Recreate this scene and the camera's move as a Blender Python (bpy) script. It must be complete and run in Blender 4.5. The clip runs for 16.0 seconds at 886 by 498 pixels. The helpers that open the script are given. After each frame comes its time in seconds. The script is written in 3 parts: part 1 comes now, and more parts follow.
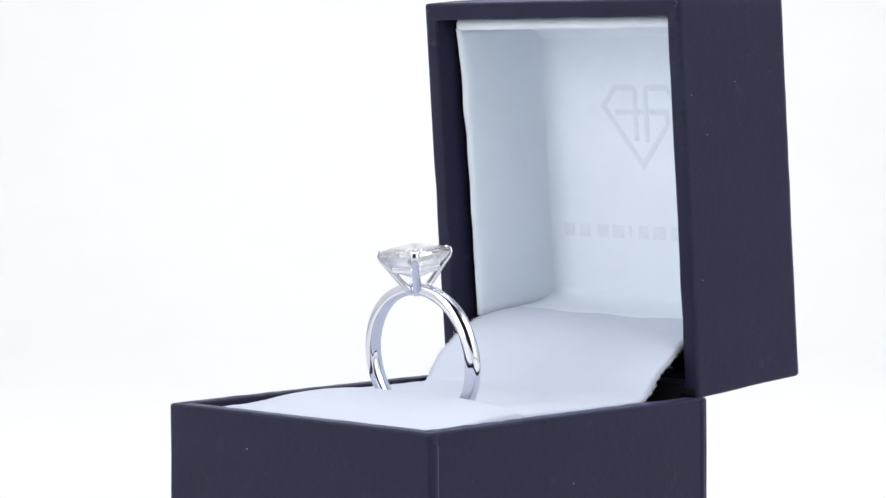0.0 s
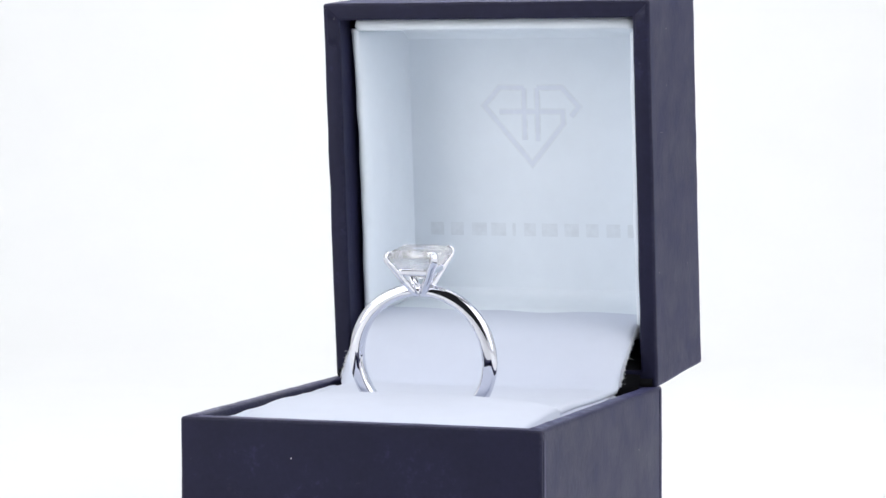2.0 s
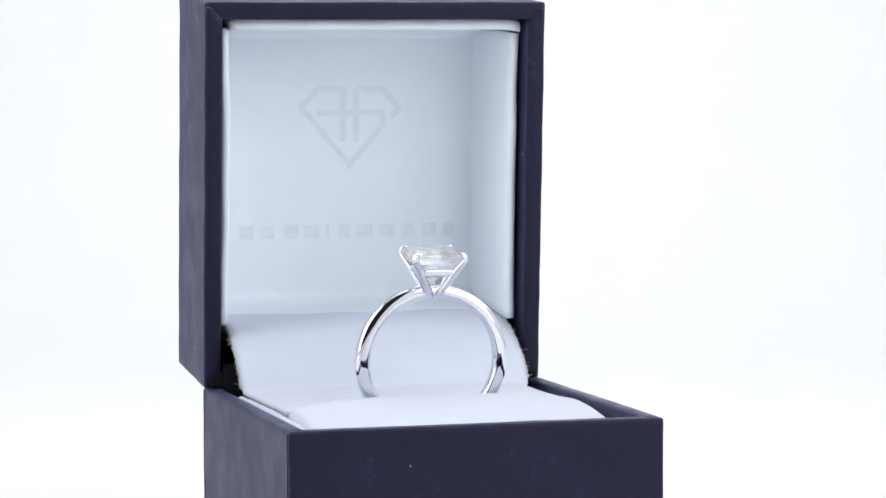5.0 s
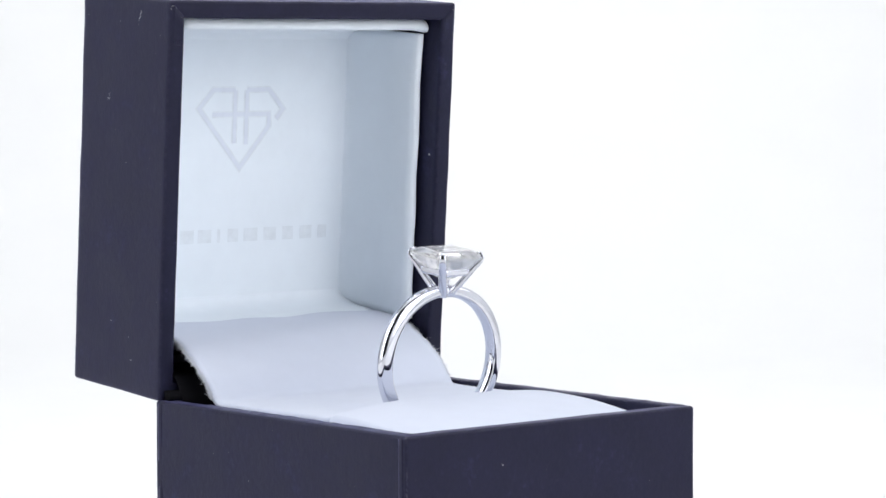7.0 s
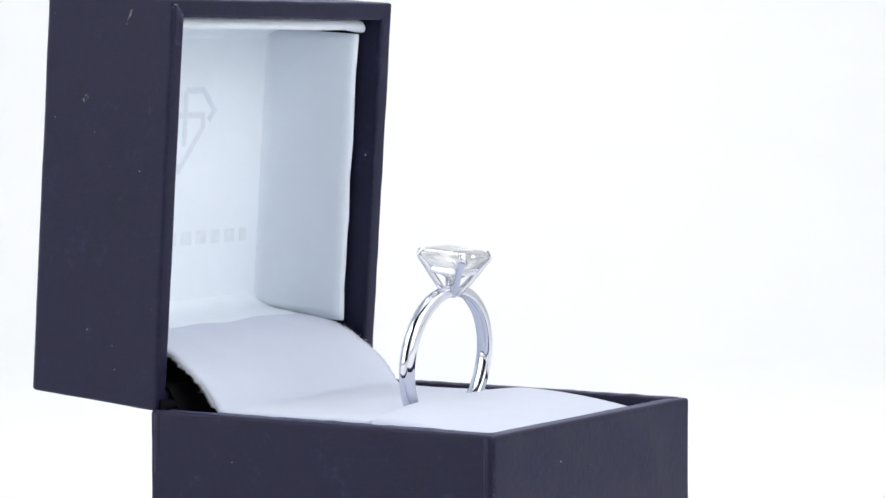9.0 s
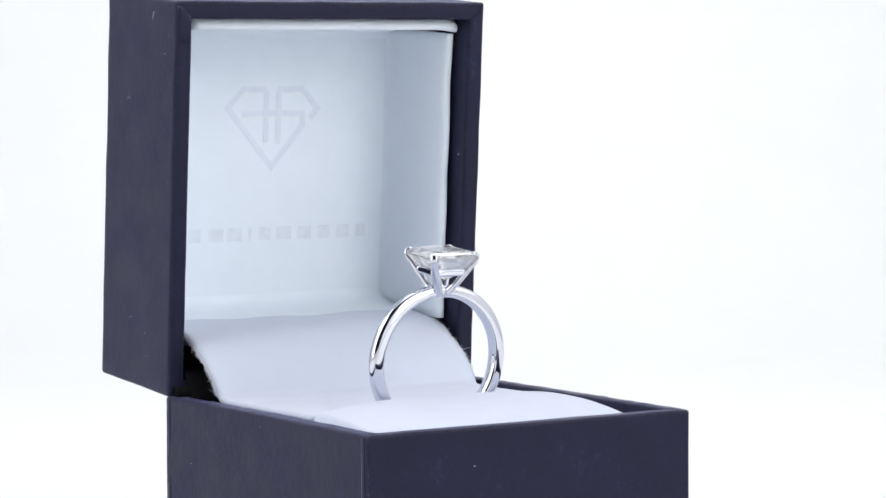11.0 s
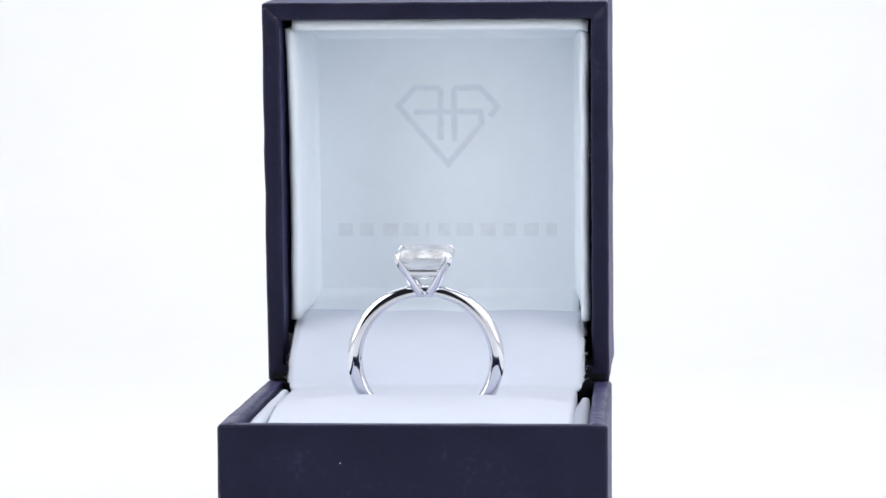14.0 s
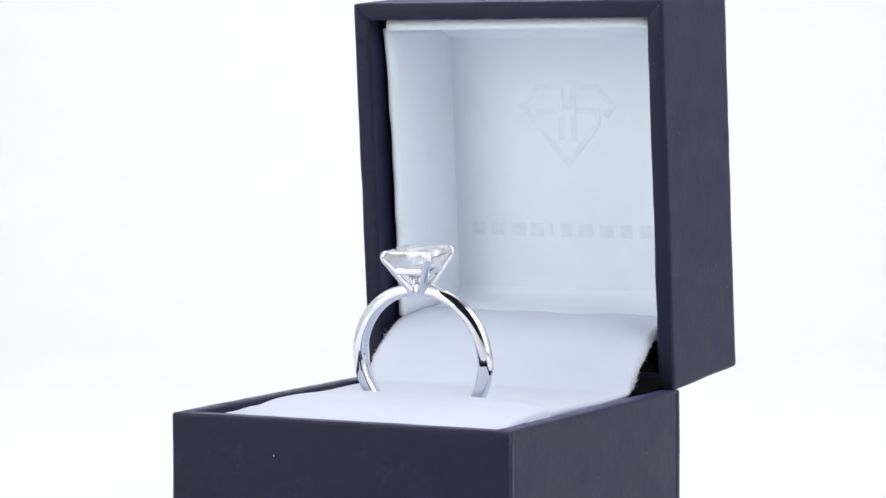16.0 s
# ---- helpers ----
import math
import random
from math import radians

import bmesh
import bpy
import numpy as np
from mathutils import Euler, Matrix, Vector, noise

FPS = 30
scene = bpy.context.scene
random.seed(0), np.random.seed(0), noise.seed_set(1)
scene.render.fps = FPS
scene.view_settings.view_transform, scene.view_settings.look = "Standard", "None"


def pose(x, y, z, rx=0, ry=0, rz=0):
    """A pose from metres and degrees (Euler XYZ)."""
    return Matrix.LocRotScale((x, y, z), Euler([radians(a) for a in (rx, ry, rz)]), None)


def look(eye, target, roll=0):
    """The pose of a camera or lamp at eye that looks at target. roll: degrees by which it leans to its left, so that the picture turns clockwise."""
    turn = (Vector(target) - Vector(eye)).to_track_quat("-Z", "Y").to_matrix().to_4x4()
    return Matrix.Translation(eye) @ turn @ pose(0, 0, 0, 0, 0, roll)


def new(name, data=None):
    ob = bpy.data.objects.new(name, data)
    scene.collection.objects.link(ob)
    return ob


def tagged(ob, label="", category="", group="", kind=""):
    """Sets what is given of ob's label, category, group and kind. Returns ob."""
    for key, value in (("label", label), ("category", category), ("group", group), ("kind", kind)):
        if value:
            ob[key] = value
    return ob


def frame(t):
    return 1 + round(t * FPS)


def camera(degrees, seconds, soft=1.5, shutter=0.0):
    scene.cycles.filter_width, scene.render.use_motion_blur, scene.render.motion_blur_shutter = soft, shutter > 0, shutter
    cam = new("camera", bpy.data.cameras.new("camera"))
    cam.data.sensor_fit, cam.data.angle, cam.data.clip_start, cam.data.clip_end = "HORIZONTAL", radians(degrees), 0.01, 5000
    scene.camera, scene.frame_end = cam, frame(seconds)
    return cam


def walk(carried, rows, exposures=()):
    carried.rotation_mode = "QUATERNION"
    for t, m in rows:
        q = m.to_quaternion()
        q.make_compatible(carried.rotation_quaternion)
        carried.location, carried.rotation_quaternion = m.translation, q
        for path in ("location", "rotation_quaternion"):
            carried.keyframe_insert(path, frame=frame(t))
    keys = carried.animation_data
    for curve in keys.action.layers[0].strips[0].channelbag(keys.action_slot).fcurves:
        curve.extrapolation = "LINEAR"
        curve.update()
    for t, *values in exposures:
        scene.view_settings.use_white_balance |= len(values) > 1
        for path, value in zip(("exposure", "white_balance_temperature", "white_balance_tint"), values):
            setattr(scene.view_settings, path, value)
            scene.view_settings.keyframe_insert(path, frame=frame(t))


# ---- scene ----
cam = camera(16.56, 16.0, soft=1.5)
HB = 0.029          # height of the base of the ring box, floor to rim
EYE = Vector((0.0, -0.39966, HB + 0.04553))
STAND = look(EYE, EYE + Vector((-0.00032, 0.99801, -0.06300)), -0.276)
walk(cam, [(0.0, STAND), (16.0, STAND)], exposures=[(0.0, 0.0), (16.0, 0.0)])

# ---- light: a white tent in a dark room, lit by soft panels ----
world = bpy.data.worlds.new("dim_room")
world.use_nodes = True
world.node_tree.nodes["Background"].inputs[0].default_value = (0.02, 0.021, 0.024, 1)
scene.world = world


def panel(name, eye, target, w, h, watts, color=(0.99, 0.987, 1.0)):
    data = bpy.data.lights.new(name, "AREA")
    data.shape, data.size, data.size_y, data.energy, data.color = "RECTANGLE", w, h, watts, color
    ob = new(name, data)
    ob.matrix_world = look(eye, target)
    return ob


panel("top_light_panel", (0, 0.03, 0.575), (0, 0.031, 0), 0.34, 0.22, 0.13)
panel("side_light_panel", (-0.405, -0.06, 0.27), (0, -0.04, 0.15), 0.46, 0.50, 0.86)
panel("side_light_panel", (0.405, -0.06, 0.27), (0, -0.04, 0.15), 0.46, 0.50, 0.86)
panel("front_light_panel", (-0.325, -0.20, 0.20), (-0.04, 0, 0.09), 0.20, 0.36, 0.76)
panel("front_light_panel", (0.235, -0.235, 0.20), (0.08, 0, 0.09), 0.27, 0.36, 0.70)
# unseen fill, added to lift the paper sweep to near white
panel("added_backdrop_fill", (0, 0.30, 0.56), (0, 0.40, 0.0), 0.7, 0.16, 1.09)


# ---- materials ----
def material(name):
    m = bpy.data.materials.new(name)
    m.use_nodes = True
    return m, m.node_tree.nodes, m.node_tree.links, m.node_tree.nodes["Principled BSDF"]


def noise_tex(nodes, links, coord, scale, detail=3.0, rough=0.55, stretch=None):
    tex = nodes.new("ShaderNodeTexNoise")
    tex.inputs["Scale"].default_value = scale
    tex.inputs["Detail"].default_value = detail
    tex.inputs["Roughness"].default_value = rough
    if stretch:
        mp = nodes.new("ShaderNodeMapping")
        mp.inputs["Scale"].default_value = stretch
        links.new(coord, mp.inputs["Vector"])
        coord = mp.outputs["Vector"]
    links.new(coord, tex.inputs["Vector"])
    return tex.outputs["Fac"]


def ramp(nodes, links, fac, stops):
    r = nodes.new("ShaderNodeValToRGB")
    while len(r.color_ramp.elements) < len(stops):
        r.color_ramp.elements.new(0.5)
    for e, (at, c) in zip(r.color_ramp.elements, stops):
        e.position, e.color = at, (*c, 1) if len(c) == 3 else c
    links.new(fac, r.inputs["Fac"])
    return r.outputs["Color"]


def bump(nodes, links, height, strength, distance, below=None):
    b = nodes.new("ShaderNodeBump")
    b.inputs["Strength"].default_value, b.inputs["Distance"].default_value = strength, distance
    links.new(height, b.inputs["Height"])
    if below is not None:
        links.new(below, b.inputs["Normal"])
    return b.outputs["Normal"]


def make_wrap(name, dark, light, rough, rub=0.8):
    """Matt leatherette paper: fine grain, cloudy scuffs, light streaks of wear."""
    m, nodes, links, bsdf = material(name)
    co = nodes.new("ShaderNodeTexCoord").outputs["Object"]
    cloud = noise_tex(nodes, links, co, 170, 5, 0.6)
    streak = noise_tex(nodes, links, co, 1100, 4, 0.7)
    mix = nodes.new("ShaderNodeMix")
    mix.data_type = "FLOAT"
    mix.inputs[0].default_value = 0.40
    links.new(cloud, mix.inputs[2])
    links.new(streak, mix.inputs[3])
    body = ramp(nodes, links, mix.outputs[0], [(0.36, dark), (0.58, light), (0.70, tuple(2.0 * c for c in light))])
    # rubbed, paler paper along the sharp edges
    geo = nodes.new("ShaderNodeNewGeometry")
    fine = noise_tex(nodes, links, co, 1400, 4, 0.7)
    edge = nodes.new("ShaderNodeMath")
    edge.operation = "MULTIPLY"
    links.new(ramp(nodes, links, geo.outputs["Pointiness"], [(0.515, (0, 0, 0)), (0.59, (1, 1, 1))]), edge.inputs[0])
    links.new(ramp(nodes, links, fine, [(0.42, (0, 0, 0)), (0.62, (rub,) * 3)]), edge.inputs[1])
    rubbed = nodes.new("ShaderNodeMix")
    rubbed.data_type = "RGBA"
    links.new(edge.outputs[0], rubbed.inputs[0])
    links.new(body, rubbed.inputs[6])
    rubbed.inputs[7].default_value = (0.075, 0.073, 0.10, 1)
    # sparse pale scuffs
    scuff = noise_tex(nodes, links, co, 260, 6, 0.75, (1.0, 1.0, 0.8))
    worn = nodes.new("ShaderNodeMix")
    worn.data_type = "RGBA"
    links.new(ramp(nodes, links, scuff, [(0.63, (0, 0, 0)), (0.76, (0.45, 0.45, 0.45))]), worn.inputs[0])
    links.new(rubbed.outputs[2], worn.inputs[6])
    worn.inputs[7].default_value = (0.055, 0.055, 0.085, 1)
    links.new(worn.outputs[2], bsdf.inputs["Base Color"])
    bsdf.inputs["Specular Tint"].default_value = (0.78, 0.79, 1.0, 1)
    bsdf.inputs["Sheen Weight"].default_value = 0.20
    bsdf.inputs["Sheen Tint"].default_value = (0.44, 0.44, 1.0, 1)
    bsdf.inputs["Sheen Roughness"].default_value = 0.4
    links.new(ramp(nodes, links, cloud, [(0.3, (rough - 0.07,) * 3), (0.7, (rough + 0.09,) * 3)]), bsdf.inputs["Roughness"])
    bsdf.inputs["Specular IOR Level"].default_value = 0.22
    grain = noise_tex(nodes, links, co, 3000, 3, 0.6)
    n1 = bump(nodes, links, grain, 0.30, 0.00007)
    soft_dent = noise_tex(nodes, links, co, 900, 4, 0.6)
    links.new(bump(nodes, links, soft_dent, 0.24, 0.00018, n1), bsdf.inputs["Normal"])
    return m


def make_suede(name, color, var, grain_scale=6500, grain=0.35):
    """Soft white flocked fabric with a short nap."""
    m, nodes, links, bsdf = material(name)
    co = nodes.new("ShaderNodeTexCoord").outputs["Object"]
    cloud = noise_tex(nodes, links, co, 230, 4, 0.6)
    links.new(ramp(nodes, links, cloud, [(0.3, tuple(c * (1 - var) for c in color)), (0.7, color)]), bsdf.inputs["Base Color"])
    bsdf.inputs["Roughness"].default_value = 0.95
    bsdf.inputs["Specular IOR Level"].default_value = 0.15
    bsdf.inputs["Sheen Weight"].default_value = 0.15
    g = noise_tex(nodes, links, co, grain_scale, 3, 0.6)
    n1 = bump(nodes, links, g, grain, 0.00006)
    w = noise_tex(nodes, links, co, 380, 2, 0.5)
    links.new(bump(nodes, links, w, 0.14, 0.0003, n1), bsdf.inputs["Normal"])
    return m


def make_plain(name, color, rough, spec=0.4, var=0.04, scale=60):
    m, nodes, links, bsdf = material(name)
    co = nodes.new("ShaderNodeTexCoord").outputs["Object"]
    f = noise_tex(nodes, links, co, scale, 4, 0.6)
    links.new(ramp(nodes, links, f, [(0.3, tuple(c * (1 - var) for c in color)), (0.7, color)]), bsdf.inputs["Base Color"])
    bsdf.inputs["Roughness"].default_value = rough
    bsdf.inputs["Specular IOR Level"].default_value = spec
    return m


WRAP = make_wrap("dark_leatherette_paper", (0.0068, 0.0070, 0.0195), (0.0102, 0.0104, 0.0280), 0.46)
FOLD = make_wrap("folded_leatherette_paper", (0.0068, 0.0070, 0.0195), (0.0102, 0.0104, 0.0280), 0.46, 0.10)
# rim paper: real wear, plus top light put into its paler body colour
RIM = make_wrap("worn_toplit_rim_paper", (0.0105, 0.0105, 0.0260), (0.021, 0.021, 0.044), 0.38, 1.0)
HINGE = make_plain("black_hinge_cloth", (0.005, 0.005, 0.007), 0.9, 0.1, 0.2, 900)
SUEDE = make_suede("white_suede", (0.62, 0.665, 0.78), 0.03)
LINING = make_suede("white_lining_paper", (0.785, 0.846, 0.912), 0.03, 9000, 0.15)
FRAY = make_suede("frayed_white_fibre", (0.78, 0.81, 0.88), 0.02)
PRINT = make_plain("pearly_foil_print", (0.70, 0.755, 0.85), 0.46, 0.5, 0.06, 700)
PRINT.node_tree.nodes["Principled BSDF"].inputs["Metallic"].default_value = 0.18
BARS = make_plain("faint_grey_print", (0.752, 0.81, 0.873), 0.6, 0.3, 0.10, 700)
DUST = make_plain("pale_dust", (0.75, 0.75, 0.78), 0.9, 0.2)
PAPER = make_plain("white_backdrop_paper", (0.85, 0.86, 0.865), 0.75, 0.25, 0.015, 40)
FABRIC = make_plain("white_tent_fabric", (0.86, 0.87, 0.88), 0.9, 0.2, 0.03, 50)

METAL, _n, _l, _b = material("polished_platinum")
_b.inputs["Base Color"].default_value = (0.69, 0.70, 0.765, 1)
_b.inputs["Metallic"].default_value = 1.0
_co = _n.new("ShaderNodeTexCoord").outputs["Object"]
_l.new(ramp(_n, _l, noise_tex(_n, _l, _co, 900, 4, 0.6), [(0.3, (0.015,) * 3), (0.7, (0.035,) * 3)]), _b.inputs["Roughness"])
_l.new(bump(_n, _l, noise_tex(_n, _l, _co, 1500, 2, 0.5), 0.04, 0.00003), _b.inputs["Normal"])

DIAMOND, _n, _l, _b = material("clear_diamond")
_g = _n.new("ShaderNodeBsdfGlass")
_g.inputs["IOR"].default_value, _g.inputs["Roughness"].default_value = 2.4, 0.0
_g.inputs["Color"].default_value = (1, 1, 1, 1)
_clear = _n.new("ShaderNodeBsdfTransparent")
_mix = _n.new("ShaderNodeMixShader")
_mix.inputs[0].default_value = 0.17
_l.new(_g.outputs[0], _mix.inputs[1])
_l.new(_clear.outputs[0], _mix.inputs[2])
_l.new(_mix.outputs[0], _n["Material Output"].inputs["Surface"])

MM = 0.001


# ---- building helpers ----
def mesh_from(bm, name, mat, smooth=True):
    bmesh.ops.recalc_face_normals(bm, faces=bm.faces[:])
    me = bpy.data.meshes.new(name)
    bm.to_mesh(me)
    bm.free()
    me.materials.append(mat)
    if smooth:
        me.shade_smooth()
    return me


def part(name, bm, mat, parent, label="", smooth=True, kind=""):
    ob = new(name, mesh_from(bm, name, mat, smooth))
    ob.parent = parent
    return tagged(ob, label, kind=kind)


def box_space(p):
    """Millimetres from the middle of the rim plane to the metres of the box's own space."""
    return Vector((p[0] * MM, p[1] * MM, p[2] * MM + HB))


TILT, YAW, LID_Y, LID_Z = -0.07421, -0.021, 25.31, 0.45


def lid_space(x, u, v):
    """Across, up along the open lid and back into it, in millimetres."""
    c, s = math.cos(TILT), math.sin(TILT)
    y = v * c + u * s
    return box_space((x - y * YAW, LID_Y + y + x * YAW, LID_Z + u * c - v * s))


def grid(bm, rows, close_u=False, close_v=False):
    """Quads over rows of points (already in metres)."""
    vs = [[bm.verts.new(p) for p in row] for row in rows]
    n, k = len(vs), len(vs[0])
    for i in range(n if close_u else n - 1):
        for j in range(k if close_v else k - 1):
            bm.faces.new((vs[i][j], vs[(i + 1) % n][j], vs[(i + 1) % n][(j + 1) % k], vs[i][(j + 1) % k]))
    return vs


def side_steps(a, b, n):
    """Points from a to b, with close support points at both ends."""
    return [a + (b - a) * f for f in [0.006] + [i / n for i in range(1, n)] + [0.994]]


def rect_loop(hx, hy, inset, r, n=18):
    """A rounded rectangle, as (x, y, nx, ny)."""
    hx, hy = hx - inset, hy - inset
    r = max(r - inset, 0.12)
    pts = []
    for cx, cy, a0 in ((hx - r, hy - r, 0), (-hx + r, hy - r, 90), (-hx + r, -hy + r, 180), (hx - r, -hy + r, 270)):
        for k in range(6):
            a = radians(a0 + 18 * k)
            pts.append((cx + r * math.cos(a), cy + r * math.sin(a)))
        nxt = {0: (-hx + r, hy), 90: (-hx, -hy + r), 180: (hx - r, -hy), 270: (hx, hy - r)}[a0]
        st = Vector(pts[-1])
        for f in side_steps(0.0, 1.0, n):
            pts.append(tuple(st.lerp(Vector(nxt), f)))
    return pts


def tray(hx, hy, depth, wall, floor, r, place, wobble, seed):
    """An open wrapped-card tray with rounded rims; place maps (x, y, height) to the box's space."""
    q = wall / 2
    prof = [(0.85, 0.0), (0.42, 0.1), (0.1, 0.42), (0.0, 0.85), (0.0, 1.3)]
    prof += [(0.0, depth * f) for f in (0.15, 0.3, 0.45, 0.6, 0.75, 0.88)] + [(0.0, depth - 0.85)]
    e = 0.42
    prof += [(0.0, depth - e)]
    for k in range(1, 6):
        a = radians(18 * k)
        prof.append((e - e * math.cos(a), depth - e + e * math.sin(a)))
    for k in range(0, 6):
        a = radians(90 - 18 * k)
        prof.append((wall - e + e * math.cos(a), depth - e + e * math.sin(a)))
    prof += [(wall, depth - e - 0.3), (wall, depth - 3), (wall, depth * 0.5), (wall, floor + 0.2), (wall, floor), (wall + 0.3, floor)]
    bm = bmesh.new()
    rows = []
    for inset, z in prof:
        loop = rect_loop(hx, hy, inset, r)
        row = []
        for x, y in loop:
            p = Vector((x, y, z))
            d = noise.noise(p * 0.23 + Vector((seed, 0, 0))) * wobble * 1.5 + noise.noise(p * 1.1 + Vector((0, seed, 0))) * wobble * 0.5
            g = Vector((x / hx, y / hy, 0))
            g = Vector((math.copysign(1, x) if abs(g.x) > abs(g.y) else 0, math.copysign(1, y) if abs(g.y) >= abs(g.x) else 0, 0))
            lift = noise.noise(p * 0.3 + Vector((0, 0, seed))) * wobble if z > depth - 2 else 0
            if z > depth - 1.5:
                lift += 0.02 * noise.noise(Vector((x * 0.3, y * 0.6, seed))) * (1 if abs(y) < hy - 1.5 else 0)
            row.append(place(x + g.x * d, y + g.y * d, z + lift))
        rows.append(row)
    vs = grid(bm, rows, close_v=True)
    bm.faces.new(vs[0])
    bm.faces.new(vs[-1])
    return bm


def slab(rows_front, rows_back):
    """A closed sheet between two equal grids of points."""
    bm = bmesh.new()
    a, b = grid(bm, rows_front), grid(bm, rows_back)
    n, k = len(a), len(a[0])
    rim_a = [a[0][j] for j in range(k)] + [a[i][k - 1] for i in range(1, n)] + [a[n - 1][j] for j in range(k - 2, -1, -1)] + [a[i][0] for i in range(n - 2, 0, -1)]
    rim_b = [b[0][j] for j in range(k)] + [b[i][k - 1] for i in range(1, n)] + [b[n - 1][j] for j in range(k - 2, -1, -1)] + [b[i][0] for i in range(n - 2, 0, -1)]
    for i in range(len(rim_a)):
        j = (i + 1) % len(rim_a)
        bm.faces.new((rim_a[i], rim_a[j], rim_b[j], rim_b[i]))
    return bm


def tube(bm, pts, radii, sides=6, up=Vector((0, 0, 1)), flat=1.0):
    """A closed rod along points in metres; flat squeezes it across."""
    rows = []
    for i, p in enumerate(pts):
        t = (pts[min(i + 1, len(pts) - 1)] - pts[max(i - 1, 0)]).normalized()
        s = t.cross(up)
        s = s.normalized() if s.length > 1e-6 else t.orthogonal().normalized()
        w = t.cross(s).normalized()
        rows.append([p + (s * math.cos(2 * math.pi * k / sides) * flat + w * math.sin(2 * math.pi * k / sides)) * radii[i] for k in range(sides)])
    vs = grid(bm, rows, close_v=True)
    bm.faces.new(vs[0])
    bm.faces.new(vs[-1])


def interp(pts, f):
    """A point at fraction f along a polyline of equal steps, smoothed (Catmull-Rom)."""
    n = len(pts) - 1
    i = min(int(f * n), n - 1)
    t = f * n - i
    p0, p1, p2, p3 = (Vector(pts[max(0, min(n, k))]) for k in (i - 1, i, i + 1, i + 2))
    return 0.5 * (2 * p1 + (p2 - p0) * t + (2 * p0 - 5 * p1 + 4 * p2 - p3) * t * t + (3 * p1 - p0 - 3 * p2 + p3) * t ** 3)


# ---- the tent ----
def setting():
    prof = [(-0.62, 0.0), (0.32, 0.0)]
    for k in range(1, 13):
        a = radians(90 * k / 12)
        prof.append((0.32 + 0.25 * math.sin(a), 0.25 - 0.25 * math.cos(a)))
    prof += [(0.57, 0.64)]
    low = [(y + (0.004 if z > 0.02 else 0), z - 0.004) for y, z in prof]
    bm = slab([[Vector((x, y, z)) for x in (-0.42, 0, 0.42)] for y, z in prof], [[Vector((x, y, z)) for x in (-0.42, 0, 0.42)] for y, z in low])
    tagged(new("backdrop", mesh_from(bm, "backdrop", PAPER)), "seamless white paper sweep under and behind the box", "backdrop", kind="structure")

    def wall(name, lo, hi, label):
        b = bmesh.new()
        bmesh.ops.create_cube(b, size=1.0)
        for v in b.verts:
            v.co = Vector([lo[i] + (hi[i] - lo[i]) * (v.co[i] + 0.5) for i in range(3)])
        return tagged(new(name, mesh_from(b, name, FABRIC, False)), label, "wall", kind="structure")

    wall("wall_west", (-0.430, -0.30, -0.004), (-0.422, 0.58, 0.60), "white fabric side of a light tent")
    wall("wall_east", (0.422, -0.30, -0.004), (0.430, 0.58, 0.60), "white fabric side of a light tent")
    wall("ceiling", (-0.43, -0.16, 0.602), (0.43, 0.565, 0.610), "white fabric top of a light tent")
    # front of the tent, open from the lens up to the gap before the ceiling
    b = bmesh.new()
    xs, zs = (-0.43, -0.33, 0.055, 0.43), (0.002, 0.020, 0.330, 0.600)
    for i in range(3):
        for j in range(3):
            if i == 1 and j > 0:
                continue
            lo, hi = (xs[i], -0.308, zs[j]), (xs[i + 1], -0.300, zs[j + 1])
            r = bmesh.ops.create_cube(b, size=1.0)
            for v in r["verts"]:
                v.co = Vector([lo[k] + (hi[k] - lo[k]) * (v.co[k] + 0.5) for k in range(3)])
    bmesh.ops.remove_doubles(b, verts=b.verts[:], dist=1e-6)
    tagged(new("wall_south", mesh_from(b, "wall_south", FABRIC, False)), "white fabric tent front, open in the middle", "wall", kind="structure")


setting()


